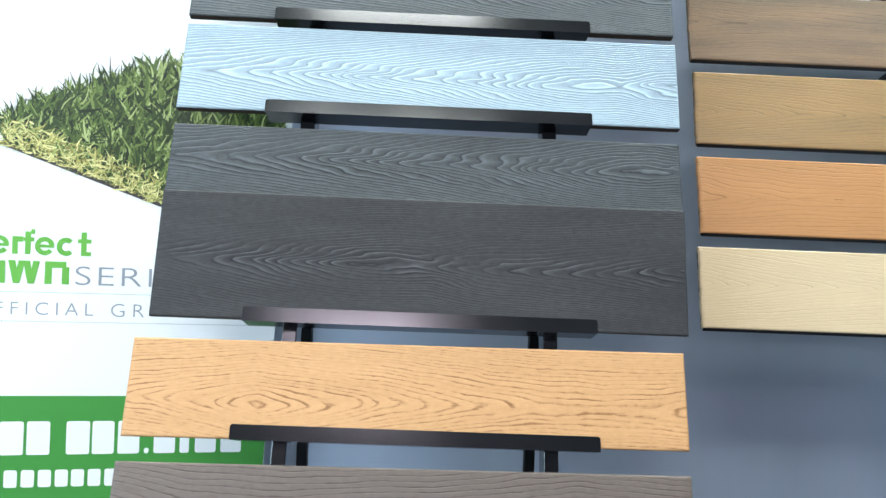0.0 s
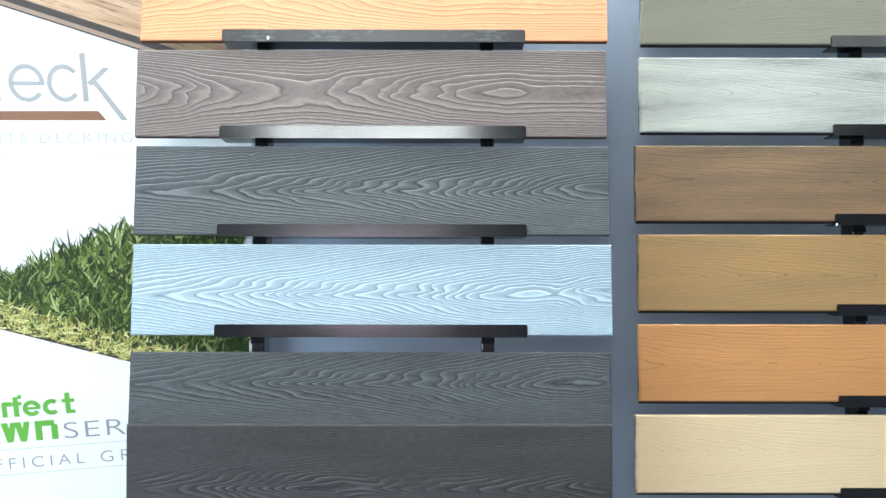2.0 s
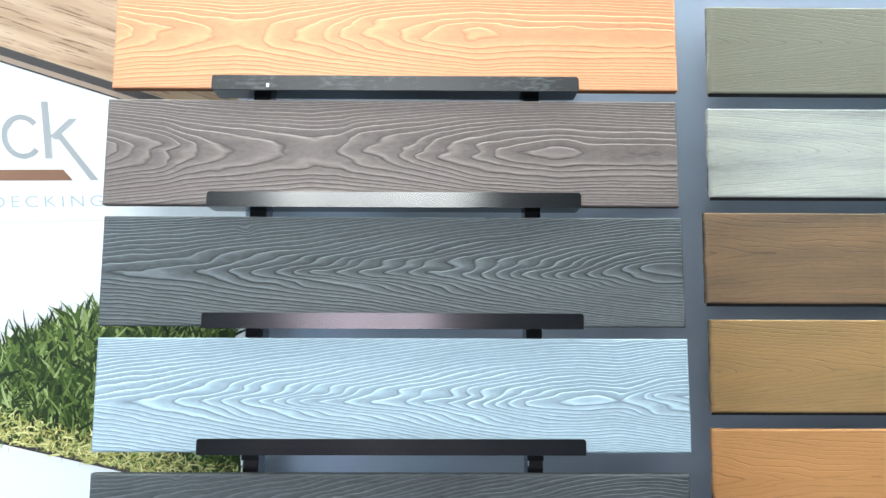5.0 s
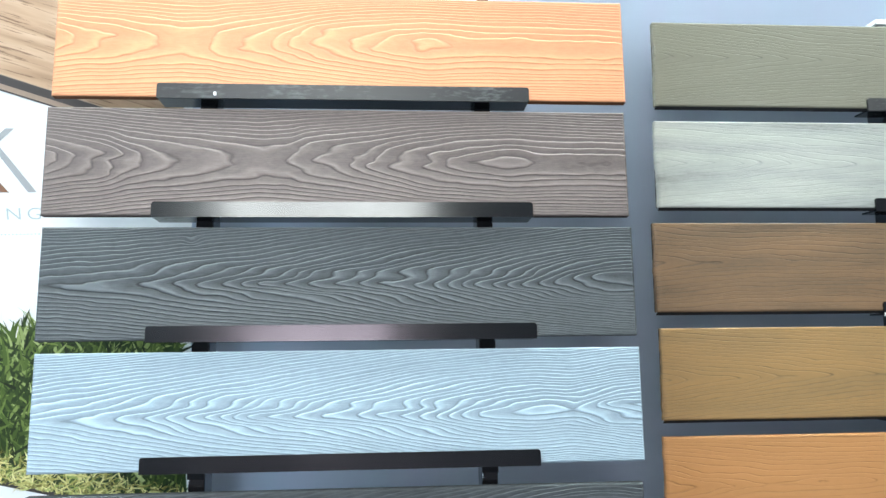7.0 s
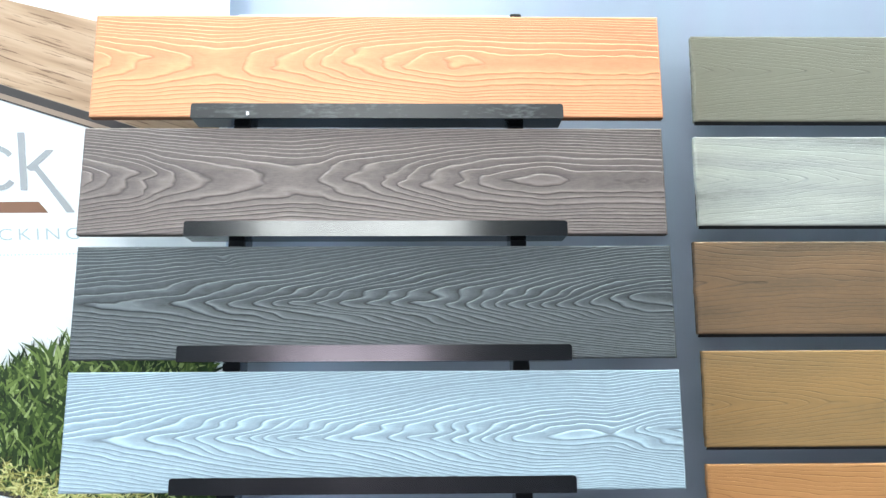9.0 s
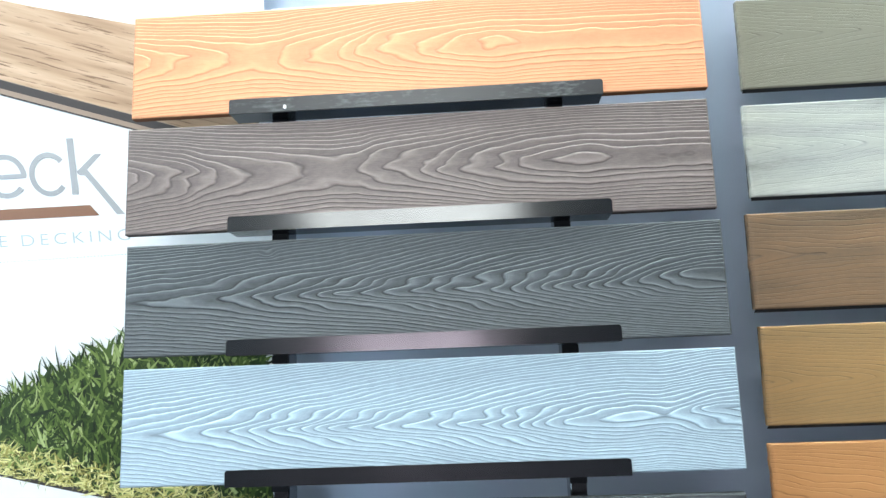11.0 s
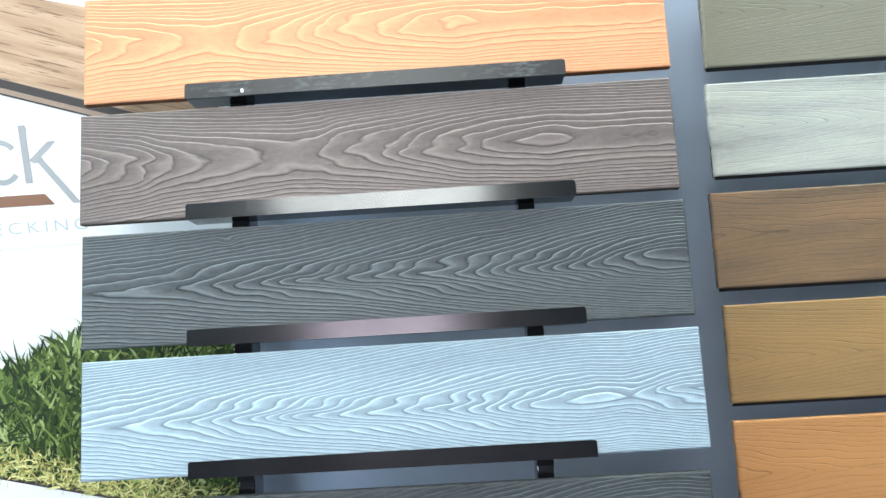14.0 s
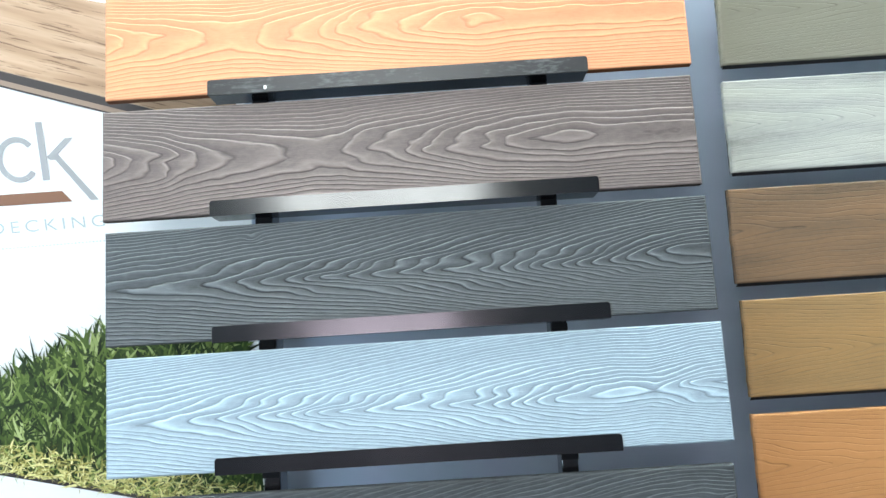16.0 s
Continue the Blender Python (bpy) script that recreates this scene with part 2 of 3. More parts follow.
M["blades"] = by_island("print_blades", [(0.0, (0.006, 0.015, 0.003)), (0.35, (0.028, 0.054, 0.011)), (0.65, (0.082, 0.132, 0.026)), (0.88, (0.20, 0.27, 0.07)), (1.0, (0.42, 0.50, 0.21))])
M["thatch"] = by_island("print_thatch", [(0.0, (0.13, 0.12, 0.025)), (0.3, (0.42, 0.39, 0.11)), (0.8, (0.82, 0.78, 0.36)), (1.0, (0.22, 0.32, 0.06))])
M["turf"] = plain("print_turf", (0.022, 0.050, 0.010), 0.45, 0, 0.5, 80)


# ---- mesh helpers ----
def finish(name, bm, material, smooth=False):
    me = bpy.data.meshes.new(name)
    bmesh.ops.recalc_face_normals(bm, faces=bm.faces)
    bm.to_mesh(me)
    bm.free()
    me.materials.append(material)
    if smooth:
        me.shade_smooth()
        me.set_sharp_from_angle(angle=radians(35))
    return me


def part(name, bm, material, parent=None, label="", m=None, smooth=False):
    ob = new(name, finish(name, bm, material, smooth))
    if parent:
        ob.parent = parent
    if m is not None:
        ob.matrix_basis = m
    return tagged(ob, label)


def box(x0, x1, y0, y1, z0, z1, bevel=0.0, segs=2, bm=None):
    out = bm or bmesh.new()
    made = bmesh.ops.create_cube(out, size=1.0)["verts"]
    for v in made:
        v.co = ((x0 + x1) / 2 + v.co.x * (x1 - x0), (y0 + y1) / 2 + v.co.y * (y1 - y0), (z0 + z1) / 2 + v.co.z * (z1 - z0))
    if bevel:
        edges = list({e for v in made for e in v.link_edges})
        bmesh.ops.bevel(out, geom=edges, offset=bevel, segments=segs, profile=0.5, affect="EDGES")
    return out


def rounded_plate(x0, x1, z0, z1, r, y0, y1, lower=False):
    """An upright plate with rounded upper corners (and lower ones too), from y0 to y1."""
    bm = bmesh.new()
    ring = []
    for cx, cz, start, turn in ((x1 - r, z1 - r, 0, True), (x0 + r, z1 - r, 90, True), (x0 + r, z0 + r, 180, lower), (x1 - r, z0 + r, 270, lower)):
        if turn:
            for k in range(5):
                a = radians(start + 22.5 * k)
                ring.append((cx + r * math.cos(a), cz + r * math.sin(a)))
        else:
            ring.append((x0 if cx < (x0 + x1) / 2 else x1, z0))
    face = bm.faces.new([bm.verts.new((x, y0, z)) for x, z in ring])
    ext = bmesh.ops.extrude_face_region(bm, geom=[face])
    bmesh.ops.translate(bm, vec=(0, y1 - y0, 0), verts=[v for v in ext["geom"] if isinstance(v, bmesh.types.BMVert)])
    return bm


# ---- the room ----
def slab(name, dims, material, label, category):
    ob = new(name, finish(name, box(*dims), material))
    return tagged(ob, label, category, kind="structure")


slab("floor", (-3.2, 3.2, -4.2, 1.6, -0.1, 0.0), M["floor"], "grey vinyl floor of the showroom", "floor")
slab("ceiling", (-3.2, 3.2, -4.2, 1.6, CEIL, CEIL + 0.1), M["ceiling"], "white painted ceiling", "ceiling")
slab("wall_north", (-3.2, 3.2, WALL, WALL + 0.12, 0.0, CEIL), M["laminate"], "satin blue-grey laminate wall behind the racks", "wall")
slab("wall_south", (-3.2, 3.2, -4.2, -4.08, 0.0, CEIL), M["plaster"], "plain grey painted wall", "wall")
slab("wall_east", (3.08, 3.2, -4.08, WALL, 0.0, CEIL), M["plaster"], "plain grey painted wall", "wall")
west = bmesh.new()
for dims in ((-3.2, -3.08, -4.08, -2.6, 0, CEIL), (-3.2, -3.08, -0.4, WALL, 0, CEIL), (-3.2, -3.08, -2.6, -0.4, 0, 0.95), (-3.2, -3.08, -2.6, -0.4, 2.35, CEIL)):
    box(*dims, bm=west)
tagged(new("wall_west", finish("wall_west", west, M["plaster"])), "plain grey wall with a window opening", "wall", kind="structure")


def ceiling_light(x, y, wide, deep):
    root = new("ceiling_light")
    root.location = (x, y, CEIL)
    tagged(root, "flat white ceiling light panel, lit", "lamp", "ceiling lights")
    fr = bmesh.new()
    w = wide / 2 + 0.005
    q = deep / 2 + 0.005
    for d in ((-w - 0.025, w + 0.025, -q - 0.025, -q), (-w - 0.025, w + 0.025, q, q + 0.025), (-w - 0.025, -w, -q, q), (w, w + 0.025, -q, q)):
        box(*d, -0.022, 0.0, bm=fr)
    part("frame", fr, M["trim"], root)
    part("diffuser", box(-w, w, -q, q, -0.012, -0.002), M["trim"], root)


for lx, ly, wide in LIGHTS:
    ceiling_light(lx, ly, wide, 1.30 if ly < -2 else 0.56)
strip = new("strip_light")
strip.location = (0.0, 1.425, CEIL)
tagged(strip, "long slim white strip light along the wall, lit", "lamp")
part("housing", box(-1.85, 1.85, -0.05, 0.05, -0.028, 0.0, 0.004), M["trim"], strip)


# ---- racks ----
PITCH = 0.1533        # from tray to tray along the lean


class Frame:
    """A leaning rack's own axes: x along the trays, y into the rack, z up along the lean; the origin lies on the top tray's lip."""

    def __init__(self, x, y, z, lean, turn=0.0):
        self.m = pose(x, y, z, 0, 0, turn) @ pose(0, 0, 0, -lean)

    def at(self, x, y, z, rx=0.0, ry=0.0, rz=0.0):
        return self.m @ pose(x, y, z, rx, ry, rz)


def tray(root, x0, x1, z, coat, posts, depth=0.036, lip_high=0.0195):
    low = z - 0.0195
    lip = part("tray", rounded_plate(x0, x1, low, low + lip_high, min(0.0035, lip_high * 0.4), 0.0 if lip_high > 0.01 else 0.0028, 0.003), coat, root, "black sheet-metal tray lip", smooth=True)
    part("tray_bottom", box(x0 + 0.001, x1 - 0.001, 0.003, depth, z - 0.0195, z - 0.0170), M["black"], lip)
    for px in posts if z > -0.7 else ():
        arm = rounded_plate(px - 0.010, px + 0.010, z - 0.030, z - 0.0197, 0.002, 0.030, 0.038)
        part("arm", arm, M["matte"], lip)
    return lip


def rack(fr, x0, x1, rows, foot, label, specks=(), bare=-1):
    root = new("display_rack")
    root.matrix_world = fr.m
    tagged(root, label, "rack", "display racks")
    px = (x0 + 0.058, x1 - 0.058)
    for p in px:
        tube = box(p - 0.010, p + 0.010, 0.036, 0.076, -foot, 0.1315, 0.0015)
        part("post", tube, M["black"], root)
    # white enamel stands in for the lamp glare along the black bar
    part("crossbar", box(px[0] - 0.012, px[1] - 0.004, 0.034, 0.060, 0.1320, 0.1398, 0.001), M["trim"], root, "black top bar with its glare painted white")
    # the same bar's end without glare, added as a separate dark piece
    part("bar_end", box(px[1] - 0.004, px[1] + 0.012, 0.032, 0.062, 0.1318, 0.1425, 0.003), M["matte"], root, "dark end of the top bar, beyond its painted glare")
    for r in range(rows):
        tray(root, x0, x1, -PITCH * r, M["scuff"] if r == 0 else M["black"], px, lip_high=0.0195 if r != bare else 0.0025)
    for sx, sz in specks:
        part("chip", rounded_plate(sx - 0.0018, sx + 0.0018, sz - 0.003, sz + 0.002, 0.0012, -0.0004, 0.001, True), M["white_chip"], root, "small white chip in the coat")
    return root


LEFT = Frame(0.0, 1.259, 1.798, 16.42)
RIGHT = Frame(0.775, 1.3730, 1.7985, 14.2)
FOOT_L, FOOT_R = 1.86, 1.84
large_rack = rack(LEFT, -0.2375, 0.2375, 9, FOOT_L, "black steel rack with slim trays, leaning at the wall", [(-0.165, -0.013)], bare=4)
rack(RIGHT, 0.0, 0.475, 6, FOOT_R, "black steel rack with slim trays beside the other rack", [(0.002, -0.018 - 2 * PITCH)])

# rear legs of the large rack, splayed back from its posts down to the floor by the wall
for px in (-0.1795, 0.1795):
    leg = bmesh.new()
    bmesh.ops.create_cube(leg, size=1.0)
    for v in leg.verts:
        k = v.co.z + 0.5
        v.co = LEFT.m.inverted() @ Vector((px + v.co.x * 0.016, 1.240 - 0.015 * k + v.co.y * 0.022, 1.15 * k))
    bmesh.ops.bevel(leg, geom=leg.edges[:], offset=0.0015, segments=2, profile=0.5, affect="EDGES")
    part("rear_leg", leg, M["matte"], large_rack, "black splayed rear leg")

# growth rings: stops (place along the board 0..1, rings) for the line of the pith; the levels of the field give the cathedral figure
OVAL = [(-0.2, -9.0), (0.0, -6.6), (0.07, -5.0), (0.107, -4.0), (0.133, -3.0), (0.185, -2.0), (0.28, -0.9), (0.36, 0.0), (0.41, -0.3), (0.43, -1.0), (0.49, -2.0),
        (0.54, -3.0), (0.58, -4.0), (0.62, -5.0), (0.67, -6.0), (0.735, -7.0), (0.79, -7.5), (0.85, -7.0), (0.92, -6.9), (1.0, -6.9), (1.2, -6.6)]
FLAMES = [(-0.3, 4.0), (-0.07, 1.6), (0.0, 0.0), (0.1, -2.0), (0.2, -4.5), (0.3, -7.6), (0.4, -10.6), (0.5, -13.6), (0.6, -17.0), (0.7, -20.4), (0.76, -21.8),
          (0.82, -22.3), (0.88, -21.5), (0.92, -22.8), (0.96, -24.4), (1.0, -25.2), (1.08, -25.8), (1.2, -28.0), (1.4, -33.0)]
KNOT = [(-0.1, 8.0), (0.0, 4.6), (0.08, 3.0), (0.16, 0.8), (0.23, -1.2), (0.30, 0.6), (0.42, 3.6), (0.52, 5.8), (0.64, 8.2), (0.72, 9.4), (0.85, 9.8), (0.95, 9.6), (1.0, 8.8)]
ARROWS = [(0.0, 0.0), (0.05, 1.8), (0.1, 3.2), (0.2, 6.0), (0.45, 10.0), (0.7, 15.0), (1.0, 20.0)]
EASY = [(0.0, 0.0), (0.06, 1.2), (0.12, 2.2), (0.2, 1.9), (0.3, 2.5), (0.55, 1.0), (0.8, -2.5), (1.0, -1.0)]


def drift(x, y, seed):
    """Smooth random waves about zero, one to a unit of x and y."""
    table = np.random.RandomState(int(seed * 10) % 9973).rand(128, 128) - 0.5
    i, j = np.floor(x).astype(int), np.floor(y).astype(int)
    p, q = x - i, y - j
    p, q = p * p * (3 - 2 * p), q * q * (3 - 2 * q)
    i, j, k, m = i % 128, j % 128, (i + 1) % 128, (j + 1) % 128
    return (table[i, j] * (1 - p) + table[k, j] * p) * (1 - q) + (table[i, m] * (1 - p) + table[k, m] * p) * q


def growth_rings(x, z, half, g, seed, axis=0.0, shift=0.0, up=(118, 4.0), low=(118, 4.0), rounding=0.014, jag=0.03, lobe=0.0, sway=1.2, ripple=0.4, flat=0.3, dents=(), **_):
    """The ring count over a board's face. up, low: rings to a metre above and below the pith's line, and how they crowd outwards."""
    u = x / (2 * half) + 0.5
    v = z - axis - 0.008 * drift(u * 4, 0 * u, seed + 1)
    near = np.exp(-(v / 0.024) ** 2)
    along = u - shift + near * (jag * drift(u * 11, v * 95, seed + 2) + lobe * np.cos(v * 260 + 5 * drift(u * 4, 0 * u, seed + 3)))
    fine = np.linspace(-0.6, 1.6, 1101)
    level = np.convolve(np.pad(np.interp(fine, [p for p, _ in g], [r for _, r in g]), 8, "edge"), np.hanning(19)[1:-1] / np.hanning(19).sum(), "valid")
    side = np.clip(v / 0.016 + 0.5, 0, 1)
    steep, tight = (low[k] + (up[k] - low[k]) * side for k in (0, 1))
    middle = sum(r for _, r in g) / len(g)
    f = middle + (np.interp(along, fine, level) - middle) * (1 - flat * np.clip(np.abs(v) / 0.06, 0, 1) ** 1.3) + (np.sqrt(v * v + rounding * rounding) - rounding) * steep * (1 + tight * np.abs(v))
    f = f + sway * drift(u * 4.5, z * 24, seed + 4) + ripple * drift(u * 20, z * 75, seed + 5) + 0.4 * ripple * drift(u * 60, z * 190, seed + 6)
    for du, dv, su, sv, k in dents:
        f = f + k * np.exp(-((u - du) / su) ** 2 - ((z - dv) / sv) ** 2)
    return f + 0.55 * drift(f * 0.6, 0 * f, seed + 7)


BEND = dict(up=(135, 10.0), low=(170, 8.0), rounding=0.006, jag=0.055, lobe=0.018, flat=0.18, sway=1.6, ripple=0.5)
FIGURE = {
    "brown": dict(g=OVAL, seed=1, axis=-0.001, up=(135, 11.0), low=(130, 10.0), rounding=0.022, jag=0.045, sway=1.1, emboss=0.0006),
    "orange": dict(g=OVAL, seed=1, axis=0.002, shift=-0.145, up=(135, 11.0), low=(130, 10.0), rounding=0.022, jag=0.045, sway=1.1, emboss=0.0004),
    "charcoal": dict(g=FLAMES, seed=5, axis=-0.002, shift=0.21, emboss=0.0007, dents=[(0.245, 0.052, 0.012, 0.006, 1.2)], **BEND),
    "pale": dict(g=FLAMES, seed=5, axis=-0.009, emboss=0.0006, **BEND),
    "ebony": dict(g=FLAMES, seed=5, axis=0.016, shift=0.12, emboss=0.0007, focus=0.35, gaps=0.3, dents=[(0.145, 0.056, 0.012, 0.006, 1.2)], **BEND),
    "coal": dict(g=FLAMES, seed=5, axis=-0.008, shift=-0.37, emboss=0.0006, focus=0.4, gaps=0.7, step=(0.0015, 0.0009), **BEND),
    "oak": dict(g=KNOT, seed=15, axis=-0.016, up=(160, 5.0), low=(190, 4.0), rounding=0.009, jag=0.012, sway=0.7, ripple=0.6, flat=0.15, step=(0.002, 0.001)),
    "taupe": dict(g=EASY, seed=18, sway=2.0, step=(0.004, 0.0015)),
}
for k, key in enumerate(("olive", "silver", "walnut", "tan", "cedar", "cream")):
    FIGURE[key] = dict(g=EASY if key in ("walnut", "cedar") else ARROWS, seed=30 + 4 * k, axis=(0.010, 0.002, 0.004, -0.006, 0.0, 0.004)[k], up=(145, 3.0), low=(150, 3.0),
                       rounding=0.003, jag=0.008, sway=2.0, ripple=0.75, step=(0.0025, 0.0012))


def decking_board(fr, x0, x1, z0, height, key, label, group, thick=0.013, y=0.0036, forward=0.0, wavy=0.0, skew=0.0, lower_mat=None, lower_by=0.0):
    """One sample: a solid plank with eased edges and its grain embossed in the face, which looks towards -y; its own origin at the face's middle."""
    fig = FIGURE[key]
    half, h2 = (x1 - x0) / 2, height / 2
    sx, sz = fig.get("step", (0.00105, 0.0007))
    nx, nz = int(2 * half / sx), int(height / sz)
    x, z = np.meshgrid(np.linspace(-half, half, nx), np.linspace(-h2, h2, nz))
    f = growth_rings(x, z, half, **fig)
    edge = np.minimum(half - np.abs(x), h2 - np.abs(z))
    gz, gx = np.gradient(f, z[1, 0] - z[0, 0], x[0, 1] - x[0, 0])
    bold = np.clip(1 / (np.hypot(gx, gz) + 1) / 0.0058, 0.58, 1.2)          # wide rings stand out, crowded ones fade into fibre
    bold = bold * (1 - fig.get("focus", 0.0) * (1 - np.exp(-((z - fig.get("axis", 0.0)) / 0.026) ** 2)))
    bold = bold * (1 + fig.get("gaps", 0.0) * np.clip(6 * drift(x * 13, z * 40, fig["seed"] + 9) - 0.4, -0.9, 0.6))
    rise = bold * np.interp((-f) % 1.0, *zip(*RIDGE)) * (0.75 + 0.5 * drift(x * 16, z * 70, fig["seed"] + 8))
    depth = -fig.get("emboss", 0.0) * rise * np.clip(edge / 0.003, 0, 1) + 0.0016 * np.clip(1 - edge / 0.0020, 0, 1) ** 2
    x = x + wavy * (drift(z * 60 + z0 * 31, 0 * z, 3) + 0.5 * drift(z * 190 + z0 * 31, 0 * z, 4)) * np.clip(1 - (x + half) / 0.01, 0, 1)
    face = np.stack([x, depth, z], -1).reshape(-1, 3)
    ids = np.arange(nx * nz).reshape(nz, nx)
    quads = [np.stack([ids[:-1, :-1], ids[:-1, 1:], ids[1:, 1:], ids[1:, :-1]], -1).reshape(-1, 4)]
    verts, rings, bolds, slots, count = [face], [f.reshape(-1)], [bold.reshape(-1)], [np.zeros(len(quads[0]), int)], nx * nz
    # slot 1 is the darker lower edge, carried below the face where asked
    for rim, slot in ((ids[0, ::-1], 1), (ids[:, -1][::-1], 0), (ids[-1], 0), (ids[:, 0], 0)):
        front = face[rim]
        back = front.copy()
        back[:, 1] = thick if not (lower_by and slot) else 0.006
        back[:, 2] -= lower_by * slot
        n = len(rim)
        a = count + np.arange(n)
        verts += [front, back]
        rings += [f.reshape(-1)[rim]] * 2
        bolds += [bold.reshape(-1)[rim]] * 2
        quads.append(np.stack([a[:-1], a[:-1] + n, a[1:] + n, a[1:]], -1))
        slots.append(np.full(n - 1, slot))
        count += 2 * n
    verts.append(np.array([(-half, thick, -h2), (half, thick, -h2), (half, thick, h2), (-half, thick, h2)]))
    rings.append(np.zeros(4))
    bolds.append(np.zeros(4))
    quads.append(np.array([[count + 3, count + 2, count + 1, count]]))
    slots.append(np.array([1]))
    verts, rings, bolds, quads, slots = (np.concatenate(a) for a in (verts, rings, bolds, quads, slots))
    me = bpy.data.meshes.new("decking_board")
    me.from_pydata(verts, [], quads)
    for attribute, values in (("ring", rings), ("bold", bolds)):
        me.attributes.new(attribute, "FLOAT", "POINT").data.foreach_set("value", values.astype(np.float32))
    me.polygons.foreach_set("material_index", slots.astype(np.int32))
    me.materials.append(M[key])
    me.materials.append(lower_mat or M["underside"])
    me.shade_smooth()
    ob = new("decking_board", me)
    ob.matrix_world = fr.at((x0 + x1) / 2, y, z0, forward) @ pose(0, 0, h2, 0, skew, 0)
    return tagged(ob, label, "decking board", group)


SIT = -0.0168          # a board's lower edge below the lip's top
H = 0.1385
left_rows = [
    ("orange", "bright orange decking board with embossed wood grain", -0.3670, 0.3675, 0.1395),
    ("brown", "dark brown decking board with embossed wood grain", -0.3705, 0.3640, 0.1385),
    ("charcoal", "charcoal grey decking board with deep embossed grain", -0.3670, 0.3660, 0.1385),
    ("pale", "pale blue-grey decking board with deep embossed grain", -0.3660, 0.3680, 0.1390),
    ("ebony", "black-grey decking board, half hidden by a wider one", -0.3650, 0.3640, 0.1280),
    None,
    ("oak", "light oak decking board with an oval knot figure", -0.3760, 0.3540, 0.1270, -0.4),
    ("taupe", "taupe decking board with fine wood grain", -0.3770, 0.3550, 0.1225, -0.4),
]
for r, row in enumerate(left_rows):
    if row:
        key, label, x0, x1, h, *skew = row
        decking_board(LEFT, x0, x1, SIT - PITCH * r, h, key, label, "boards on the large rack", skew=skew[0] if skew else 0.0, lower_mat=M["lower_orange"] if r == 0 else None)
decking_board(LEFT, -0.3620, 0.3620, SIT - PITCH * 5, 0.1755, "coal", "wide near-black decking board leaning over the tray above", "boards on the large rack", forward=4.0, thick=0.010)

right_rows = [
    ("olive", "olive grey smooth decking board with printed grain", 0.449, 0.0),
    ("silver", "silvery white smooth decking board with printed grain", 0.446, 0.0),
    ("walnut", "walnut brown smooth decking board with fine grain", 0.437, 0.0),
    ("tan", "tan decking board with fine dark grain", 0.441, 0.0),
    ("cedar", "cedar orange smooth decking board with fine grain", 0.440, 0.0),
    ("cream", "cream maple decking board with fine grain", 0.434, 0.0),
]
for r, (key, label, x0, skew) in enumerate(right_rows):
    decking_board(RIGHT, x0 - 0.775, x0 - 0.775 + 1.13, SIT + 0.002 - PITCH * 0.9935 * r, 0.1295, key, label, "boards on the second rack", wavy=0.0020, skew=skew, thick=0.010, lower_by=0.0042, lower_mat=M["lower_black"])


# ---- the banner ----
BO, BU = Vector((-0.5, 1.3677, 1.3)), math.degrees(math.atan2(0.18571, 0.98260))
banner = new("banner")
banner.matrix_world = pose(*BO, 0, 0, BU) @ pose(0, 0, 0, 0.88)
tagged(banner, "white printed vinyl banner showing turf and decking", "banner")
sheet = box(-0.62, 0.28, 0.0, 0.0012, -1.28, 0.86)
for v in sheet.verts:
    if v.co.x > 0:
        v.co.x = 0.2514 + 0.044 * v.co.z
part("sheet", sheet, M["vinyl"], banner, "white vinyl sheet")


def flat(name, outlines, material, lift=0.0006, label="", parent=banner):
    """Printed shapes: flat outlines (u, v) on the sheet."""
    bm = bmesh.new()
    for k, pts in enumerate(outlines):
        bm.faces.new([bm.verts.new((u, -lift - 0.00006 * (k % 9), v)) for u, v in pts])
    bmesh.ops.recalc_face_normals(bm, faces=bm.faces)
    for f in bm.faces:
        if f.normal.y > 0:
            f.normal_flip()
    me = bpy.data.meshes.new(name)
    bm.to_mesh(me)
    bm.free()
    me.materials.append(material)
    ob = new(name, me)
    ob.parent = parent
    return tagged(ob, label)


def rect(u0, u1, v0, v1):
    return [(u0, v0), (u1, v0), (u1, v1), (u0, v1)]


def soft_rect(u0, u1, v0, v1, r):
    pts = []
    for cx, cz, a0 in ((u1 - r, v1 - r, 0), (u0 + r, v1 - r, 90), (u0 + r, v0 + r, 180), (u1 - r, v0 + r, 270)):
        pts += [(cx + r * math.cos(radians(a0 + 30 * k)), cz + r * math.sin(radians(a0 + 30 * k))) for k in range(4)]
    return pts


def ring(cu, cv, ru, rv, w, a0=0, a1=360, n=40):
    out = []
    for k in range(n):
        a, b = (radians(a0 + (a1 - a0) * (k + j) / n) for j in (0, 1))
        out.append([(cu + ru * math.cos(a), cv + rv * math.sin(a)), (cu + ru * math.cos(b), cv + rv * math.sin(b)),
                    (cu + (ru - w) * math.cos(b), cv + (rv - w) * math.sin(b)), (cu + (ru - w) * math.cos(a), cv + (rv - w) * math.sin(a))])
    return out


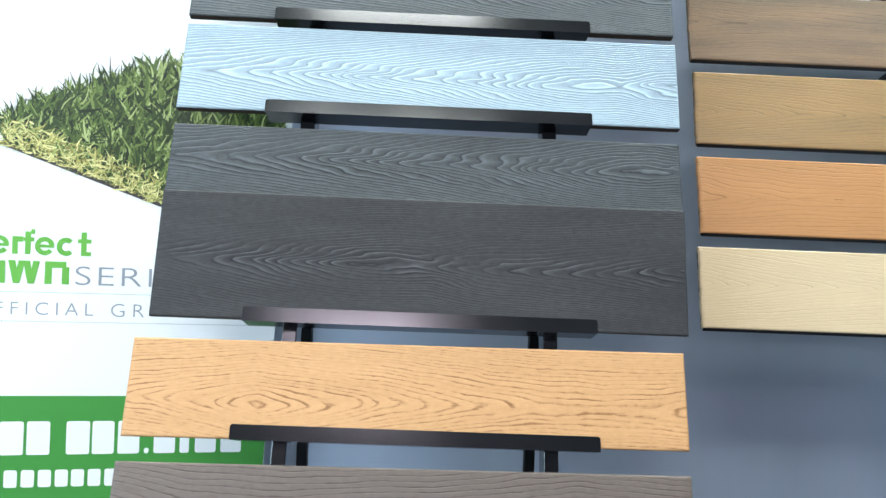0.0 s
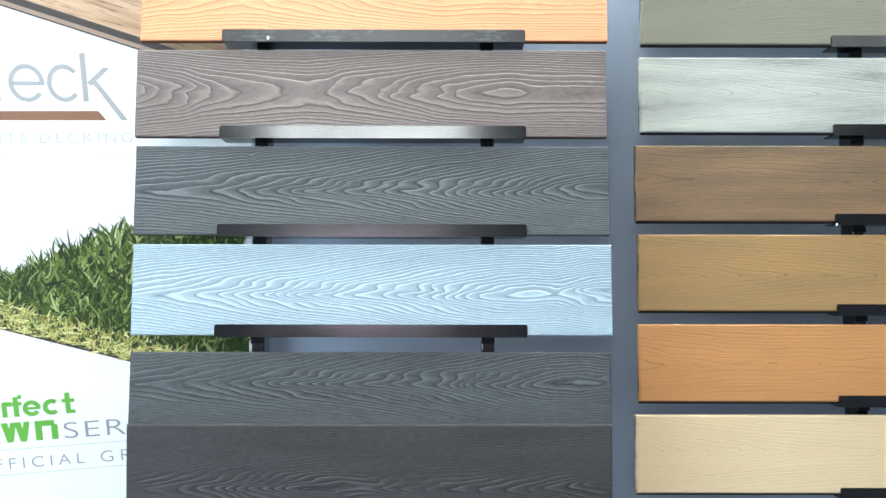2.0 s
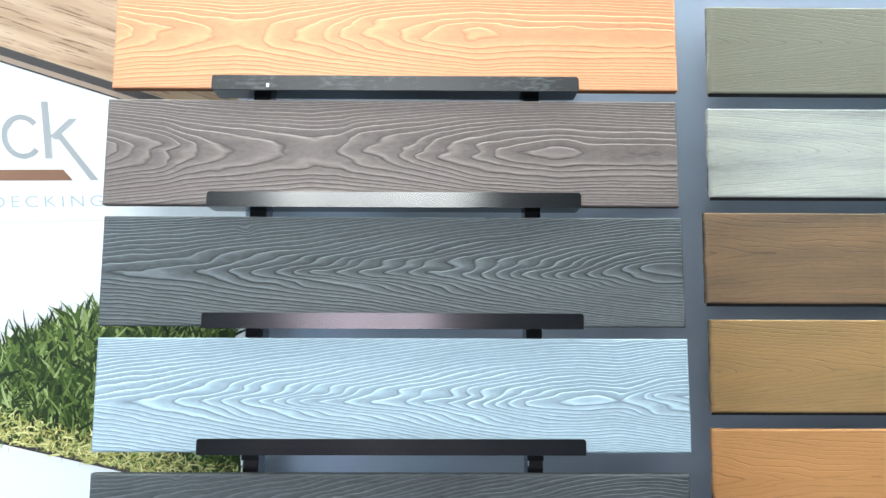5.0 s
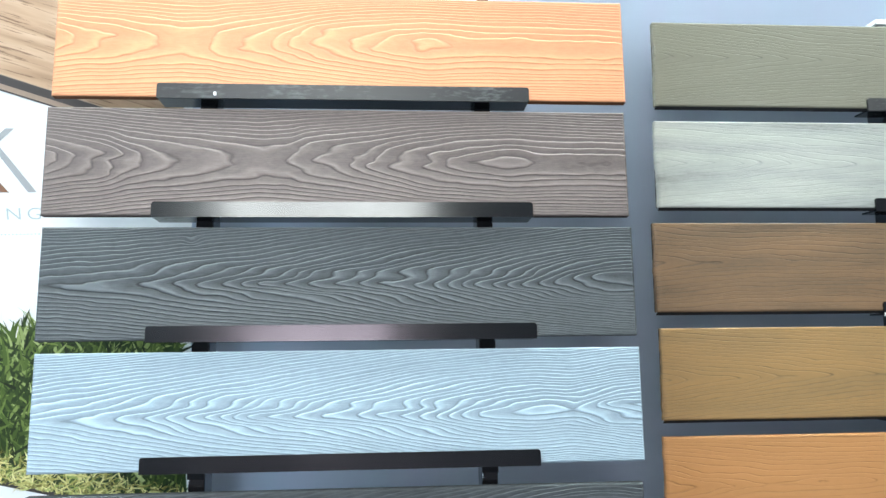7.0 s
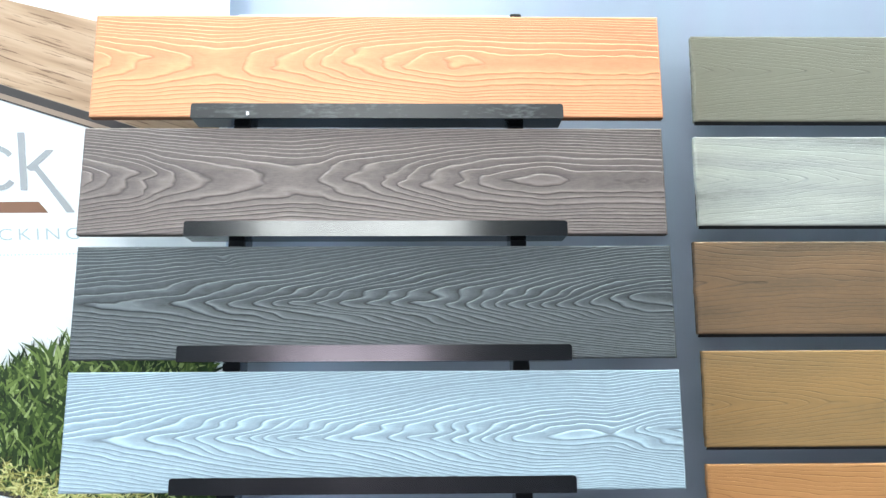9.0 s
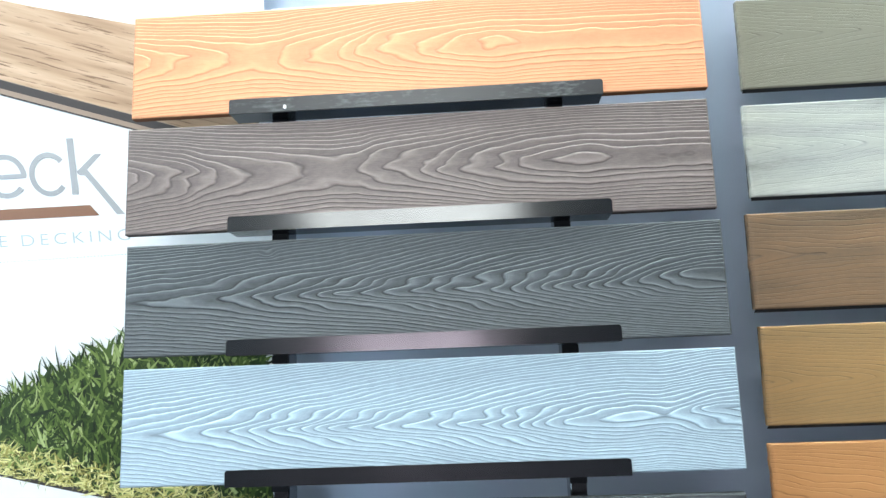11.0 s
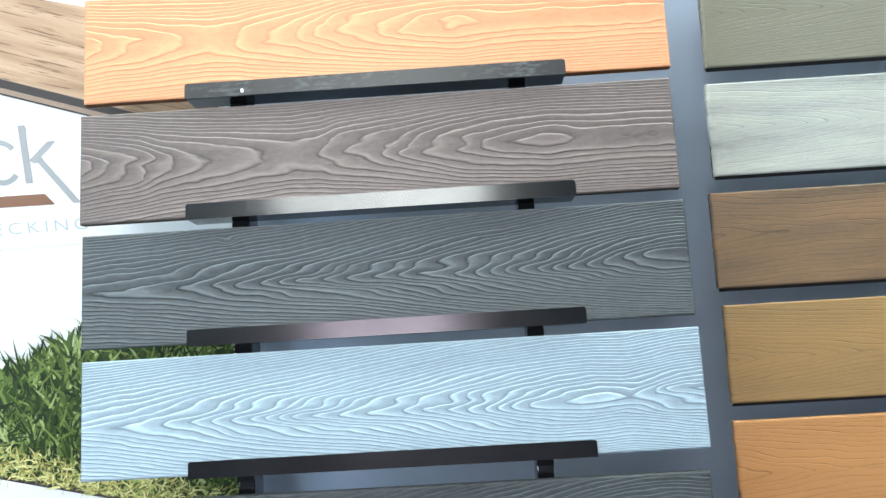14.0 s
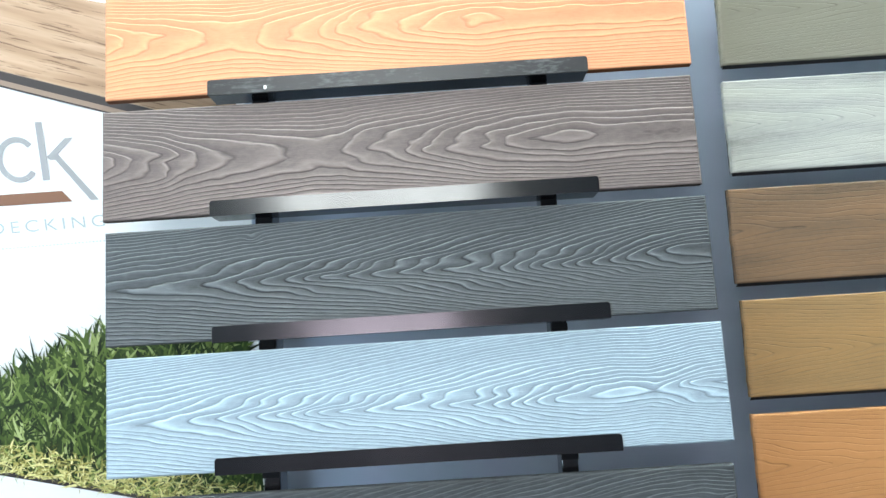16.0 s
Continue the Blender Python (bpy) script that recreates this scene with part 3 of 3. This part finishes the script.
def lettering(text, u0, u1, v0, v1, material, spacing=1.0, thin=0.0, label=""):
    data = bpy.data.curves.new("lettering", "FONT")
    data.body, data.space_character, data.offset = text, spacing, thin
    tmp = new("lettering_source", data)
    me = bpy.data.meshes.new_from_object(tmp.evaluated_get(bpy.context.evaluated_depsgraph_get()))
    bpy.data.objects.remove(tmp)
    xs, ys = [v.co.x for v in me.vertices], [v.co.y for v in me.vertices]
    a, b, c, d = min(xs), max(xs), min(ys), max(ys)
    for v in me.vertices:
        v.co = (u0 + (v.co.x - a) / (b - a) * (u1 - u0), -0.0006, v0 + (v.co.y - c) / (d - c) * (v1 - v0))
    me.materials.clear()
    me.materials.append(material)
    ob = new("lettering", me)
    ob.parent = banner
    return tagged(ob, label)


# plank picture at the top
slope = -0.325
flat("plank_picture", [[(-0.62, 0.536 - slope * 0.57), (0.26, 0.536 + slope * 0.31), (0.26, 0.60), (0.101, 0.621), (-0.037, 0.650), (-0.62, 0.79)]], M["print_wood"], 0.0006, "printed pale brown timber plank")
flat("plank_edge", [[(-0.62, 0.539 - slope * 0.57), (-0.62, 0.517 - slope * 0.57), (0.26, 0.517 + slope * 0.31), (0.26, 0.539 + slope * 0.31)]], M["print_strip"], 0.0009)
flat("plank_groove", [[(-0.62, 0.538 - slope * 0.57), (-0.62, 0.526 - slope * 0.57), (0.26, 0.526 + slope * 0.31), (0.26, 0.538 + slope * 0.31)]], M["print_dark"], 0.0012)
flat("plank_rim", [[(-0.62, 0.5185 - slope * 0.57), (-0.62, 0.5160 - slope * 0.57), (0.26, 0.5160 + slope * 0.31), (0.26, 0.5185 + slope * 0.31)]], M["print_dark"], 0.0012)

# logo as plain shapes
logo = ring(-0.178, 0.416, 0.0285, 0.0315, 0.0075) + ring(-0.100, 0.416, 0.0285, 0.0315, 0.0075, 0, 322) + [rect(-0.1215, -0.0720, 0.4125, 0.4190)] + ring(-0.041, 0.416, 0.0270, 0.0315, 0.0075, 40, 320)
logo += [rect(-0.152, -0.143, 0.386, 0.471), rect(-0.0125, -0.0035, 0.385, 0.466), [(-0.0035, 0.4175), (0.001, 0.4125), (0.0075, 0.4125), (0.0465, 0.353), (0.0575, 0.353), (0.0115, 0.4205), (0.034, 0.442), (0.0235, 0.442)]]
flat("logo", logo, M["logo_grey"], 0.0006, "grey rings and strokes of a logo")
flat("logo_bar", [[(-0.33, 0.370), (-0.33, 0.355), (0.022, 0.353), (0.010, 0.369)]], M["print_brown"], 0.0006, "brown bar with a slanted end")
lettering("COMPOSITE", -0.297, -0.108, 0.3150, 0.3320, M["text_pale"], 1.35, -0.008, "pale blue spaced capitals")
lettering("DECKING", -0.089, 0.061, 0.3145, 0.3310, M["text_pale"], 1.35, -0.008, "pale blue spaced capitals")


def dotted(name, v, u0, u1, ink):
    flat(name, [rect(u, u + 0.0018, v - 0.0009, v + 0.0009) for u in np.arange(u0, u1, 0.0048)], ink)


dotted("dotted_line", 0.2935, -0.40, 0.24, M["text_pale"])
dotted("dotted_line", -0.3020, -0.40, 0.23, M["text_grey"])
flat("thin_line", [rect(-0.45, 0.20, -0.2522, -0.2512)], M["text_pale"])


def green(name, outlines):
    flat(name, outlines, M["wordmark"])


for a in (-0.240, -0.169):
    green("green_ring", ring(a + 0.0155, -0.172, 0.0155, 0.0158, 0.0080, 5, 325) + [rect(a + 0.007, a + 0.0305, -0.1745, -0.1695)])
green("green_ring", ring(-0.1195, -0.172, 0.0150, 0.0158, 0.0085, 45, 315))
green("green_block", [rect(-0.282, -0.273, -0.199, -0.157)] + ring(-0.262, -0.172, 0.0155, 0.0158, 0.0085))
green("green_block", [rect(-0.2045, -0.1955, -0.187, -0.157), rect(-0.1955, -0.1875, -0.166, -0.157)])
green("green_block", [rect(-0.1845, -0.1755, -0.187, -0.148), rect(-0.1872, -0.170, -0.165, -0.158), rect(-0.1755, -0.169, -0.152, -0.144)])
green("green_block", [rect(-0.0955, -0.0865, -0.187, -0.146), rect(-0.101, -0.079, -0.165, -0.158), rect(-0.0865, -0.079, -0.187, -0.180)])
green("green_ring", ring(-0.240, -0.217, 0.0190, 0.0200, 0.0105) + [rect(-0.2255, -0.214, -0.237, -0.199)])
green("green_zigzag", [[(a, -0.198), (a + 0.0115, -0.198), (a + 0.0185, -0.237), (a + 0.0085, -0.237)] for a in (-0.210, -0.187)]
      + [[(a + 0.0085, -0.237), (a + 0.0185, -0.237), (a + 0.027, -0.198), (a + 0.0165, -0.198)] for a in (-0.210, -0.187)])
green("green_arch", [rect(-0.152, -0.1405, -0.237, -0.198), rect(-0.1245, -0.113, -0.237, -0.207), rect(-0.1405, -0.118, -0.209, -0.198)])
lettering("SERIES", -0.103, 0.098, -0.2375, -0.2050, M["text_grey"], 1.12, -0.012, "thin grey capitals")
lettering("OFFICIAL", -0.264, -0.072, -0.2905, -0.2690, M["text_grey"], 1.45, -0.012, "thin grey spaced capitals")
lettering("GR", -0.043, 0.012, -0.2915, -0.2685, M["text_grey"], 1.45, -0.012, "thin grey spaced capitals")
flat("green_band", [[(-0.62, -0.72), (0.2187, -0.72), (0.2315, -0.430), (-0.62, -0.430)]], M["print_green"], 0.0006, "green band across the banner")
digits = [(-0.30, -0.262), (-0.257, -0.219), (-0.214, -0.176), (-0.171, -0.134), (-0.108, -0.070), (-0.066, -0.030), (-0.024, 0.012), (0.020, 0.028), (0.036, 0.072), (0.080, 0.096), (0.106, 0.142), (0.150, 0.186)]
for a, b in digits:
    flat("white_bar", [soft_rect(a, b, -0.532, -0.474 if b - a > 0.01 else -0.522, 0.004)], M["print_white"], 0.0009)
for a in (-0.262, -0.236, -0.205, -0.178, -0.151, -0.124, -0.098, -0.071, -0.044, -0.017, 0.010):
    flat("white_bar", [soft_rect(a, a + 0.021, -0.588, -0.558, 0.004)], M["print_white"], 0.0009)

# turf picture
rng = random.Random(7)


def low_edge(u):
    return 0.0 - (u + 0.225) * 0.352


def high_edge(u):
    return np.interp(u, [-0.235, -0.226, -0.189, -0.127, -0.079, -0.019, 0.036, 0.10, 0.18, 0.26], [0.006, 0.024, 0.068, 0.094, 0.122, 0.142, 0.160, 0.180, 0.20, 0.21])


us = np.linspace(-0.225, 0.242, 14)
flat("turf_picture", [[(u, low_edge(u)) for u in us] + [(u, float(high_edge(u)) - 0.012) for u in us[::-1]]], M["turf"], 0.0005, "printed patch of green turf")
flat("turf_backing", [[(-0.232, low_edge(-0.232) + 0.004), (-0.222, low_edge(-0.222) - 0.004), (0.242, low_edge(0.242) - 0.006), (0.242, low_edge(0.242) + 0.001)]], M["print_dark"], 0.0007)


def strokes(name, count, material, root, length, lean, width, lifts, curl):
    verts, faces = [], []
    for _ in range(count):
        u, v = root()
        n, a = length(), radians(90 + lean())
        bend, w, lift = radians(curl()), width(), rng.uniform(*lifts)
        p, base = [(u, v)], len(verts)
        for k in range(3):
            u, v, a = u + n / 3 * math.cos(a), v + n / 3 * math.sin(a), a + bend / 3
            p.append((u, v))
        for k, (pu, pv) in enumerate(p):
            s = w * (1, 0.9, 0.6, 0.08)[k]
            dx, dz = -math.sin(a), math.cos(a)
            verts += [(pu - dx * s / 2, -lift, pv - dz * s / 2), (pu + dx * s / 2, -lift, pv + dz * s / 2)]
        faces += [(base + 2 * k, base + 2 * k + 1, base + 2 * k + 3, base + 2 * k + 2) for k in range(3)]
    me = bpy.data.meshes.new(name)
    me.from_pydata(verts, [], faces)
    me.materials.append(material)
    ob = new(name, me)
    ob.parent = banner
    return tagged(ob, kind="stuff")


def field_root():
    u = rng.uniform(-0.226, 0.238)
    lo, hi = low_edge(u), float(high_edge(u))
    return u, lo + 0.012 + (hi - lo - 0.02) * rng.random() ** 0.9


def thatch_root():
    u = rng.uniform(-0.226, 0.238)
    return u, low_edge(u) + 0.001 + 0.045 * rng.random() ** 1.7


strokes("turf_blade_print", 2900, M["blades"], field_root, lambda: rng.uniform(0.014, 0.046), lambda: rng.gauss(-8, 34), lambda: rng.uniform(0.0020, 0.0066), (0.0008, 0.0022), lambda: rng.gauss(0, 30))
strokes("turf_thatch_print", 1100, M["thatch"], thatch_root, lambda: rng.uniform(0.008, 0.026), lambda: rng.uniform(-110, 110), lambda: rng.uniform(0.0018, 0.0040), (0.0023, 0.0028), lambda: rng.gauss(0, 120))
